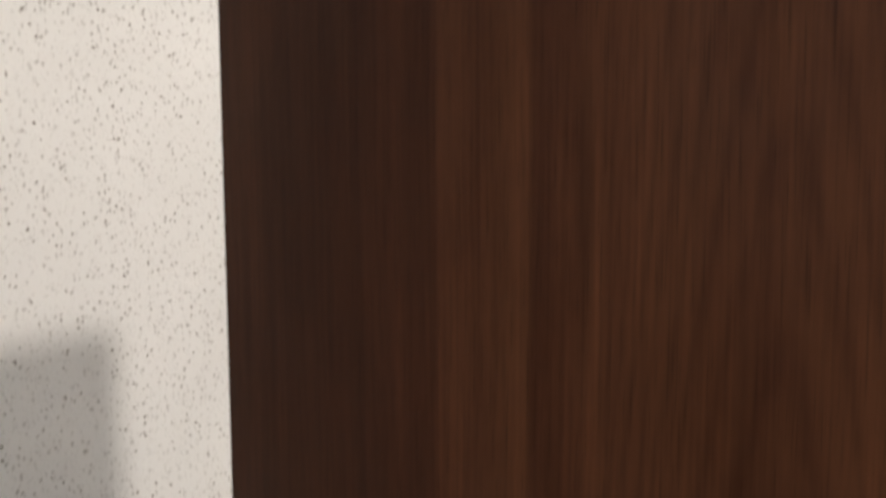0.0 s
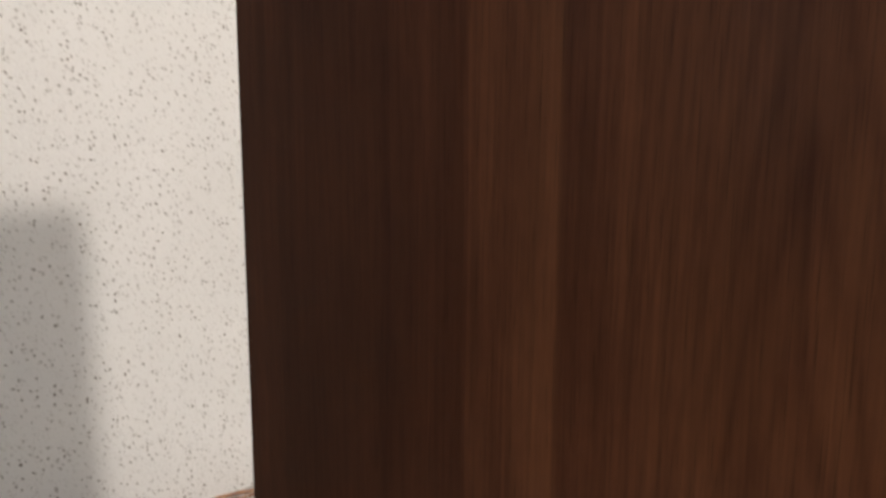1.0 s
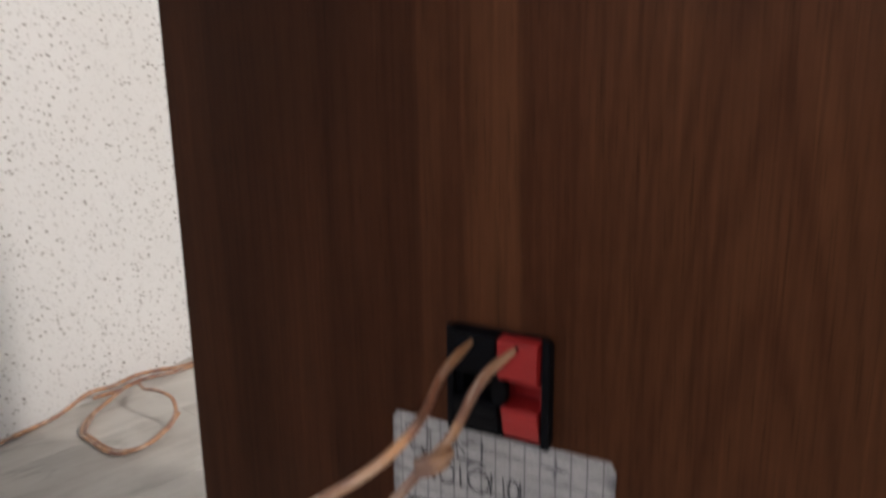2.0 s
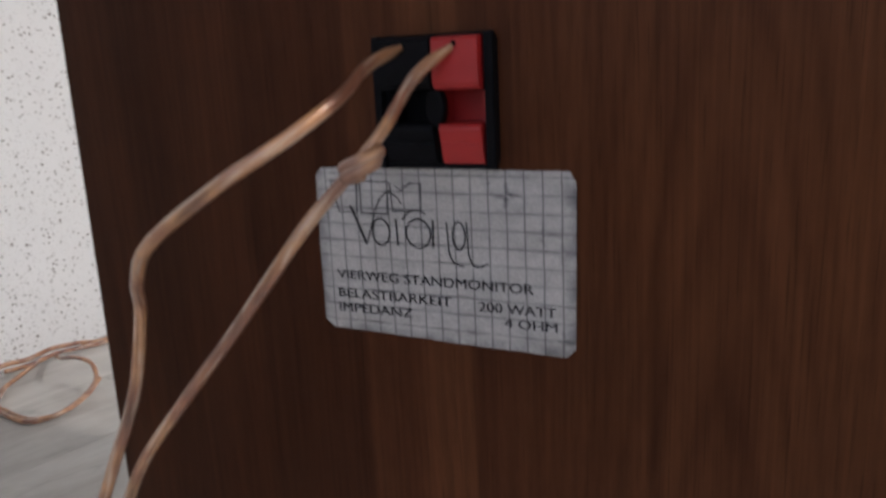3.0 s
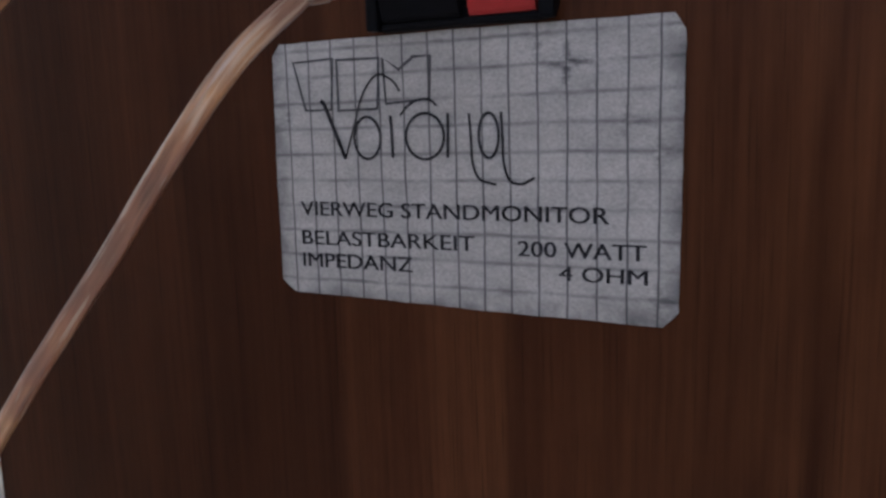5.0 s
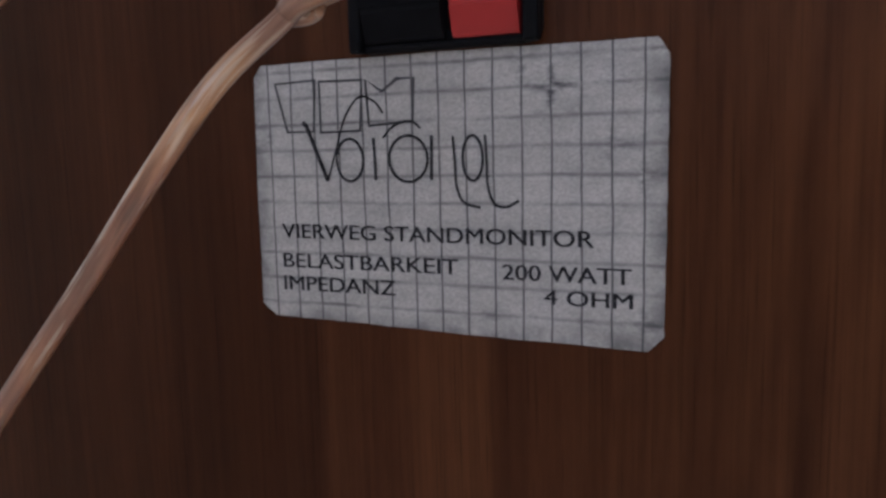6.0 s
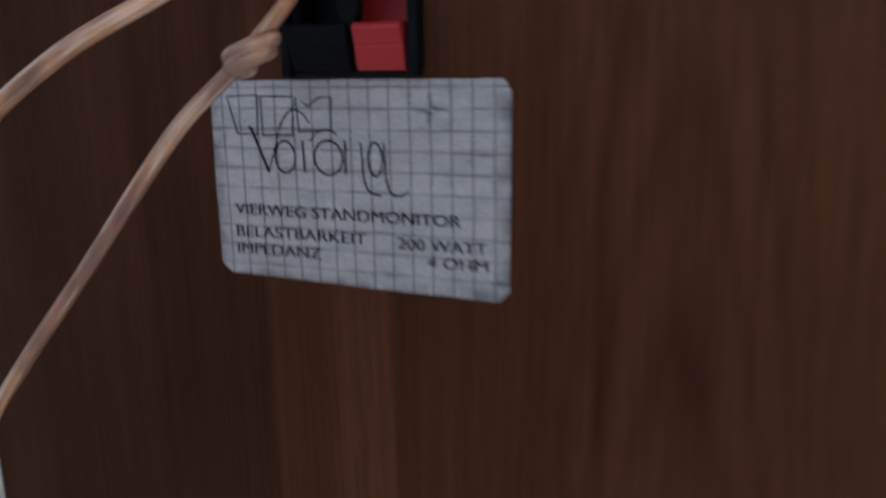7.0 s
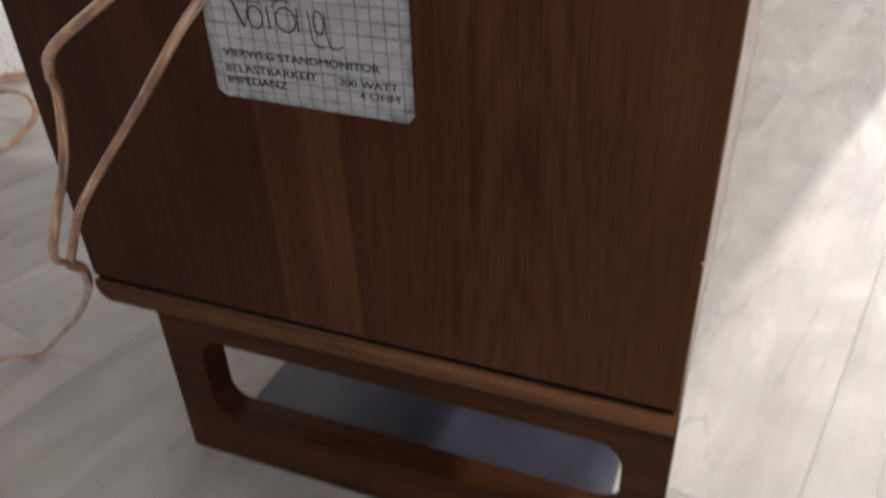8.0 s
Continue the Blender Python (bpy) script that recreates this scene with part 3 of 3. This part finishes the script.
def spring_clip(x0, x1, material, label):
    mid = (x0 + x1) / 2
    z0, z1 = TZ0 + 0.0019, TZ1 - 0.0010
    part("clip_well", well(max(x0, CUT[0] + 0.0002), min(x1, CUT[1] - 0.0002), CUT[2] + 0.0002, CUT[3] - 0.0002, -0.0014, 0.0085), material, terminal)
    # the upper block with the wire hole
    bm = bmesh.new()
    prof = [(0.0070, z1 - 0.0035), (-0.0020, z1 - 0.0035), (-0.0020, z1), (-0.0070, z1 - 0.0004), (-0.0080, z1 - 0.0014), (-0.0082, z1 - 0.0150), (-0.0070, z1 - 0.0168), (-0.0046, z1 - 0.0174), (0.0070, z1 - 0.0176)]
    ends = [[bm.verts.new((x, y, z)) for y, z in prof] for x in (x0 + 0.0004, x1 - 0.0004)]
    bm.faces.new(ends[0])
    bm.faces.new(ends[1][::-1])
    for i in range(len(prof)):
        j = (i + 1) % len(prof)
        bm.faces.new((ends[0][i], ends[0][j], ends[1][j], ends[1][i]))
    part("wire_block", bm, material, terminal, label)
    # the lever that is pressed
    bm = bmesh.new()
    prof = [(0.0070, z0 + 0.0135), (-0.0058, z0 + 0.0135), (-0.0068, z0 + 0.0127), (-0.0070, z0 + 0.0115), (-0.0059, z0 + 0.0078), (-0.0055, z0 + 0.0074),
            (-0.0055, z0 + 0.0068), (-0.0057, z0 + 0.0064), (-0.0040, z0 + 0.0008), (-0.0034, z0), (-0.0020, z0), (-0.0020, z0 + 0.0024), (0.0070, z0 + 0.0024)]
    ends = [[bm.verts.new((x, y, z)) for y, z in prof] for x in (x0 + (0.0014 if material is RED else 0.0004), x1 - 0.0006)]
    bm.faces.new(ends[0])
    bm.faces.new(ends[1][::-1])
    for i in range(len(prof)):
        j = (i + 1) % len(prof)
        bm.faces.new((ends[0][i], ends[0][j], ends[1][j], ends[1][i]))
    part("press_lever", bm, material, terminal, label)
    # flat black disc paints the dark of the wire hole
    hole = [(mid + 0.0010 * math.cos(a / 12 * 2 * math.pi), z1 - 0.0026 + 0.0010 * math.sin(a / 12 * 2 * math.pi)) for a in range(12)]
    part("wire_hole", slab(hole, -0.0083, -0.0064), RECESS_SHADE, terminal)


spring_clip(0.0335, 0.0538, BLACK, "black spring clip")
spring_clip(0.0541, 0.0712, RED, "red spring clip")
for a, b, c, e in ((TX0, 0.0333, TZ0, TZ1), (0.0714, TX1, TZ0, TZ1), (0.0333, 0.0714, TZ0, TZ0 + 0.0017)):
    part("plate_rim", box(a, b, -0.0050 if e == TZ1 else -0.0034, -0.0017, c, e, 0.0007), BLACK, terminal)
# rounded black divider between the two clips, proud of the red well
bump = [(0.0537 + 0.0034 * math.cos(a), 0.4112 + 0.0068 * math.sin(a)) for a in [2 * math.pi * i / 20 for i in range(20)]]
part("clip_divider", slab(bump, -0.0056, -0.0018, 0.0008), BLACK, terminal)

# rating label
PY = -0.0004
corner = 0.0032
outline = [(0.0004 + corner, 0.3277), (0.0280, 0.3272), (0.0560, 0.3264), (0.1000 - corner, 0.3257), (0.1000, 0.3290), (0.1003, 0.3560), (0.1006, 0.3868),
           (0.1006 - corner * 0.7, 0.3899), (0.0500, 0.3902), (0.0004 + corner * 0.7, 0.3900), (0.0003, 0.3872), (-0.0002, 0.3600), (-0.0003, 0.3307)]
frayed = []
for i, (a, b) in enumerate(zip(outline, outline[1:] + outline[:1])):
    n = 12 if (Vector(b) - Vector(a)).length > 0.01 else 2
    for k in range(n):
        j = 0.00022 * noise.noise(Vector((i * 3.1 + k * 0.9, k * 1.7, 0.3)))
        frayed.append((a[0] + (b[0] - a[0]) * k / n + j, a[1] + (b[1] - a[1]) * k / n + j))
label = part("rating_label", slab(frayed, PY, 0.0), PAPER, speaker, "off-white rating label with a printed square grid, cut corners and worn edges")


def words(text, x, z, width, height, font_slant=0.0):
    """Built-in letters set to a width and capital height, printed on the label."""
    c = bpy.data.curves.new("text", "FONT")
    c.body, c.size, c.resolution_u = text, 1.0, 4
    o = bpy.data.objects.new("text", c)
    scene.collection.objects.link(o)
    me = bpy.data.meshes.new_from_object(o.evaluated_get(bpy.context.evaluated_depsgraph_get()))
    bpy.data.objects.remove(o)
    co = np.empty(len(me.vertices) * 3)
    me.vertices.foreach_get("co", co)
    co = co.reshape(-1, 3)
    lo, hi = co.min(0), co.max(0)
    out = np.empty_like(co)
    out[:, 0] = x + (co[:, 0] - lo[0]) / (hi[0] - lo[0]) * width
    out[:, 2] = z + (co[:, 1] - lo[1]) / (hi[1] - lo[1]) * height + font_slant * (out[:, 0] - x)
    out[:, 1] = PY - 0.00015
    me.vertices.foreach_set("co", out.ravel())
    bm = bmesh.new()
    for dx, dy in ((-0.00011, 0.0), (0.00011, -0.00002)):
        first = len(bm.verts)
        bm.from_mesh(me)
        bm.verts.ensure_lookup_table()
        bmesh.ops.translate(bm, vec=(dx, dy, 0), verts=bm.verts[first:])
    bm.to_mesh(me)
    bm.free()
    me.materials.append(INK)
    ob = new("printed_line", me)
    ob.parent = label
    ob.matrix_parent_inverse = origin_of(label).inverted()
    return tagged(ob, "line of small black printed capitals")


words("VIERWEG STANDMONITOR", 0.0067, 0.3476, 0.0787, 0.0036, -0.004)
words("BELASTBARKEIT", 0.0067, 0.3402, 0.0475, 0.0036)
words("IMPEDANZ", 0.0066, 0.3345, 0.0314, 0.0036)
words("200 WATT", 0.0649, 0.3396, 0.0284, 0.0035)
words("4 OHM", 0.0744, 0.3345, 0.0192, 0.0033)

# maker's mark: three outlined blocks
IY = PY - 0.00015
for pts in ([(0.0066, 0.3853), (0.0181, 0.3857), (0.0172, 0.3736), (0.0097, 0.3736)],
            [(0.0192, 0.3853), (0.0308, 0.3851), (0.0300, 0.3734), (0.0192, 0.3733)],
            [(0.0318, 0.3851), (0.0360, 0.3822), (0.0400, 0.3849), (0.0442, 0.3849), (0.0438, 0.3752), (0.0324, 0.3745)]):
    block = bmesh.new()
    stroke(pts, 0.00080, IY, block, closed=True, curved=False)
    part("mark_block", block, GREY_INK, label, "outlined block of the maker's mark")
# flowing mark below it: plain strokes, rings and a tail
flow = bmesh.new()
stroke([(0.0142, 0.3759), (0.0152, 0.3750), (0.0207, 0.3617)], 0.00105, IY - 0.0001, flow, curved=False)
stroke([(0.0207, 0.3617), (0.0236, 0.3700), (0.0262, 0.3770), (0.0301, 0.3812), (0.0340, 0.3800), (0.0362, 0.3773)], 0.00050, IY - 0.0001, flow)
for cx, cz, rx, rz in ((0.0270, 0.3666, 0.0036, 0.0050), (0.0424, 0.3667, 0.0049, 0.0053), (0.0583, 0.3666, 0.0024, 0.0050)):
    ring = [(cx + rx * math.cos(2 * math.pi * i / 28), cz + rz * math.sin(2 * math.pi * i / 28)) for i in range(28)]
    stroke(ring, 0.00068, IY - 0.0001, flow, closed=True, curved=False)
stroke([(0.0335, 0.3717), (0.0337, 0.3670), (0.0338, 0.3618)], 0.00075, IY - 0.0001, flow)
stroke([(0.0484, 0.3719), (0.0483, 0.3670), (0.0481, 0.3618)], 0.00075, IY - 0.0001, flow)
stroke([(0.0536, 0.3716), (0.0540, 0.3660), (0.0543, 0.3605), (0.0560, 0.3568), (0.0600, 0.3556)], 0.00060, IY - 0.0001, flow)
stroke([(0.0613, 0.3717), (0.0616, 0.3660), (0.0618, 0.3605), (0.0632, 0.3566), (0.0660, 0.3558), (0.0690, 0.3572)], 0.00062, IY - 0.0001, flow)
stroke([(0.0360, 0.3716), (0.0385, 0.3740), (0.0417, 0.3752), (0.0442, 0.3748), (0.0456, 0.3736)], 0.00055, IY - 0.0001, flow)
part("mark_flourish", flow, INK, label, "thin flowing black strokes of the maker's mark")

# ---- stand ----
stand = thing("loudspeaker_stand", ((XL + XR) / 2, DEPTH / 2, 0), "low brown wooden stand with a slotted end frame on the floor", "stand")
bm = box(XL - 0.001, XR, -0.0005, DEPTH + 0.002, ZB - 0.0190, ZB - 0.0045)
low = [e for e in bm.edges if max(v.co.z for v in e.verts) < ZB - 0.018]
bmesh.ops.bevel(bm, geom=[e for e in low if max(v.co.x for v in e.verts) < XL], offset=0.0115, segments=6, profile=0.5, affect="EDGES")
low = [e for e in bm.edges if max(v.co.z for v in e.verts) < ZB - 0.018 and abs(e.verts[0].co.x - e.verts[1].co.x) > 0.1]
bmesh.ops.bevel(bm, geom=low, offset=0.004, segments=3, profile=0.5, affect="EDGES")
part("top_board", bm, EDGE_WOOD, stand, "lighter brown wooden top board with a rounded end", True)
# sheet added to fill the gap under the cabinet with painted shade
part("gap_shade", box(XL + 0.002, XR - 0.002, 0.0018, DEPTH - 0.012, ZB - 0.0046, ZB), RECESS_SHADE, stand)


def end_frame(y0, y1):
    """A board with a long slot that has rounded ends."""
    outer = rounded(XL - 0.004, XR, 0.0, ZB - 0.0185, 0.003, 3)
    inner = rounded(XL + 0.026, XR - 0.027, 0.043, 0.116, 0.017, 8)
    bm = bmesh.new()
    loops = []
    for pts in (outer, inner):
        vs = [bm.verts.new((x, y0, z)) for x, z in pts]
        loops += [bm.edges.new((a, b)) for a, b in zip(vs, vs[1:] + vs[:1])]
    faces = [g for g in bmesh.ops.triangle_fill(bm, use_beauty=True, edges=loops)["geom"] if isinstance(g, bmesh.types.BMFace)]
    hole = [f for f in faces if inner[0] and XL + 0.03 < f.calc_center_median().x < XR - 0.03 and 0.046 < f.calc_center_median().z < 0.113]
    bmesh.ops.delete(bm, geom=hole, context="FACES_ONLY")
    faces = bm.faces[:]
    top = bmesh.ops.extrude_face_region(bm, geom=faces)["geom"]
    bmesh.ops.translate(bm, vec=(0, y1 - y0, 0), verts=[g for g in top if isinstance(g, bmesh.types.BMVert)])
    return bm


part("end_frame", end_frame(0.0425, 0.066), SHADED_STAND_WOOD, stand)
part("end_board", box(XL - 0.004, XR - 0.004, DEPTH - 0.066, DEPTH - 0.0425, 0.0, ZB - 0.0185, 0.002), SHADED_STAND_WOOD, stand)

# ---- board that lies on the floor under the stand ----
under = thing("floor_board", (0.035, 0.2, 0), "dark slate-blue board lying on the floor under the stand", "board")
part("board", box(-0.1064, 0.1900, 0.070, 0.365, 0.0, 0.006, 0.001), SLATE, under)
part("edge_strip", box(-0.1180, -0.1065, 0.070, 0.365, 0.0, 0.006, 0.001), PALE, under, "pale pink edge strip")

# ---- cable ----
CR = 0.0022
cable = thing("speaker_cable", (-0.45, 0.2, 0), "clear-skinned copper speaker cable, knotted and looped down to the floor", "cable")
HOLE_B, HOLE_R = (0.0436, -0.0065, 0.4319), (0.0626, -0.0065, 0.4319)
TIP = (-0.0630, -0.0603, 0.2555)
A = [HOLE_B, (0.0432, -0.0293, 0.4262), (0.0474, -0.0527, 0.4184), (0.0424, -0.0709, 0.4092), (0.0260, -0.0837, 0.3970), (0.0004, -0.0855, 0.3800),
     (-0.0190, -0.0740, 0.3640), (-0.0304, -0.0640, 0.3487), (-0.0388, -0.0640, 0.3190), (-0.0494, -0.0685, 0.2915), (-0.0585, -0.0707, 0.2679), TIP]
B = [HOLE_R, (0.0541, -0.0195, 0.4221), (0.0510, -0.0372, 0.4066), (0.0419, -0.0445, 0.3937), (0.0343, -0.0554, 0.3816), (0.0232, -0.0605, 0.3661),
     (0.0065, -0.0625, 0.3457), (-0.0160, -0.0643, 0.3201), (-0.0410, -0.0633, 0.2914), TIP]
part("strand", tube(A, CR, 12, 0.75, taper=0.010), COPPER, cable, smooth=True)
part("strand", tube(B, CR, 12, 0.80, taper=0.010), COPPER, cable, smooth=True)
for hole, nxt in ((HOLE_B, A[1]), (HOLE_R, B[1])):
    h, q = Vector(hole), Vector(nxt)
    part("bare_end", tube([h + Vector((0, 0.003, 0.0005)), h, h + (q - h) * 0.18], 0.0009, 8), BARE, cable, "bare copper strands", True)
# the knot: the strand wound once round itself
k0 = Vector((0.0466, -0.0424, 0.3974))
kx, ky, kz = Vector((0.92, 0.38, 0.10)), Vector((0.38, -0.92, 0.05)), Vector((-0.08, -0.02, 1.0))
knot = []
for n in range(25):
    a = 2 * math.pi * (n / 12 - 0.20)
    low = n / 24
    reach = (0.0058 - 0.0012 * low) * min(1.0, (24 - n) / 3, (n + 1) / 3)
    knot.append(k0 + kx * (reach * math.cos(a) - 0.0014 * low) + ky * (0.0034 * math.sin(a) * min(1.0, (24 - n) / 3, (n + 1) / 3)) + kz * (0.0026 - 0.0060 * low + 0.0012 * math.cos(a)))
part("knot", tube(knot, CR * 1.05, 12, 0.85, steps=4), COPPER, cable, "knot tied in the strand", True)
D = [TIP, (-0.0637, -0.0575, 0.2526), (-0.0678, -0.0500, 0.2426), (-0.1013, -0.0250, 0.2060), (-0.1667, 0.0150, 0.1439), (-0.2334, 0.0450, 0.0833),
     (-0.3279, 0.0762, 0.0045), (-0.3837, 0.0600, 0.0040), (-0.52, 0.06, 0.004), (-0.72, 0.13, 0.004), (-0.87, 0.25, 0.004), (-0.893, 0.33, 0.004)]
part("twin_lead", tube(D, CR * 1.35, 12, 0.8), COPPER, cable, smooth=True)
U = [(-0.893, 0.33, 0.004), (-0.885, 0.395, 0.010), (-0.882, 0.450, 0.026), (-0.88, 0.4955, 0.0220), (-0.88, 0.5359, 0.0238), (-0.88, 0.5870, 0.0158), (-0.88, 0.6357, 0.0050), (-0.87, 0.75, 0.004), (-0.85, 0.95, 0.004)]
part("floor_lead", tube(U, CR * 1.7, 10, 0.8), COPPER, cable, smooth=True)
U2 = [(x + 0.012, y, max(0.0045, z - 0.005)) for x, y, z in U[2:]]
part("floor_lead", tube(U2, CR * 1.6, 10, 0.8), COPPER, cable, smooth=True)
C = [(-0.865, 0.5000, 0.018), (-0.8450, 0.4207, 0.006), (-0.8150, 0.3860, 0.004), (-0.7853, 0.3763, 0.0045), (-0.7252, 0.3674, 0.0045), (-0.7013, 0.3944, 0.005), (-0.7037, 0.4374, 0.010), (-0.7119, 0.4701, 0.022),
     (-0.7270, 0.4800, 0.040), (-0.7549, 0.4800, 0.046), (-0.8000, 0.4900, 0.036), (-0.8620, 0.5280, 0.017)]
part("floor_loop", tube(C, CR * 1.6, 10, 0.85), COPPER, cable, "slack loop of cable on the floor", True)
part("floor_loop", tube([(x + 0.004, y + 0.004, z + 0.002) for x, y, z in C[1:8]], CR * 1.5, 10, 0.85), COPPER, cable, smooth=True)

# ---- black box, a pink lead and a grey box, further off on the floor ----
far_box = thing("black_box", (0.312, 1.76, 0), "tall black box standing on the pale floor", "box")
part("body", box(0.262, 0.362, 1.625, 1.90, 0.012, 0.42, 0.004), BLACK, far_box)
part("front_panel", box(0.268, 0.356, 1.621, 1.6255, 0.030, 0.41, 0.001), CLOTH, far_box, "dull black front panel")
part("plinth", box(0.264, 0.360, 1.630, 1.89, 0.0, 0.0125), BLACK, far_box)
lead = thing("pink_lead", (0.29, 1.58, 0), "thin pink cable hanging down a black box to the floor", "cable")
part("lead", tube([(0.303, 1.611, 0.40), (0.302, 1.610, 0.20), (0.301, 1.608, 0.04), (0.297, 1.590, 0.010), (0.272, 1.490, 0.007), (0.240, 1.430, 0.007), (0.150, 1.400, 0.007)], 0.006, 8), PINK, lead, smooth=True)
chest = thing("grey_box", (0.75, 2.5, 0), "low blue-grey box standing on the pale floor", "box")
part("body", box(0.48, 1.02, 2.36, 2.64, 0.012, 0.34, 0.006), GREY, chest)
part("lid", box(0.474, 1.026, 2.354, 2.646, 0.3405, 0.362, 0.004), GREY, chest)
part("plinth", box(0.49, 1.01, 2.37, 2.63, 0.0, 0.0125), BLACK, chest)

# ---- floor boards ----
floor = tagged(part("floor", box(WALL_X - 0.12, ROOM_X + 0.12, ROOM_Y0 - 0.15, ROOM_Y1 + 0.15, -0.10, -0.009), SLAB),
               "pale grey whitewashed laminate plank floor", "floor", kind="structure")
PW, PL, TURN = 0.188, 1.285, -0.2013
along, across = Vector((math.sin(-TURN), math.cos(TURN), 0)), Vector((math.cos(TURN), math.sin(TURN), 0))
board = box(-PW / 2 + 0.0001, PW / 2 - 0.0001, -PL / 2 + 0.0001, PL / 2 - 0.0001, -0.008, 0.0)
bmesh.ops.bevel(board, geom=[e for e in board.edges if min(v.co.z for v in e.verts) > -0.001], offset=0.0005, segments=1, affect="EDGES")
BOARD = mesh_of("plank", board, LAMINATE)
for i in range(-16, 20):
    shift = (i * 0.37 % 1.0) * PL
    for j in range(-4, 5):
        mid = across * (0.2785 + PW * (i + 0.5)) + along * (shift + j * PL)
        if not (WALL_X - 0.75 < mid.x < ROOM_X + 0.75 and ROOM_Y0 - 0.8 < mid.y < ROOM_Y1 + 0.8):
            continue
        m = Matrix.Translation(mid) @ Matrix.Rotation(TURN, 4, "Z")
        corners = [m @ Vector((sx * PW / 2, sy * PL / 2, 0)) for sx in (-1, 1) for sy in (-1, 1)]
        inside = all(WALL_X <= c.x <= ROOM_X and ROOM_Y0 <= c.y <= ROOM_Y1 for c in corners)
        data = BOARD
        if not inside:
            cutb = bmesh.new()
            cutb.from_mesh(BOARD)
            inv = m.inverted()
            for pco, pno in (((WALL_X, 0, 0), (-1, 0, 0)), ((ROOM_X, 0, 0), (1, 0, 0)), ((0, ROOM_Y0, 0), (0, -1, 0)), ((0, ROOM_Y1, 0), (0, 1, 0))):
                bmesh.ops.bisect_plane(cutb, geom=cutb.verts[:] + cutb.edges[:] + cutb.faces[:], plane_co=inv @ Vector(pco),
                                       plane_no=(inv.to_3x3() @ Vector(pno)), clear_outer=True)
            if not cutb.faces:
                cutb.free()
                continue
            data = mesh_of("plank", cutb, LAMINATE)
        ob = new("plank", data)
        ob.parent = floor
        ob.matrix_parent_inverse = origin_of(floor).inverted()
        ob.matrix_basis = m
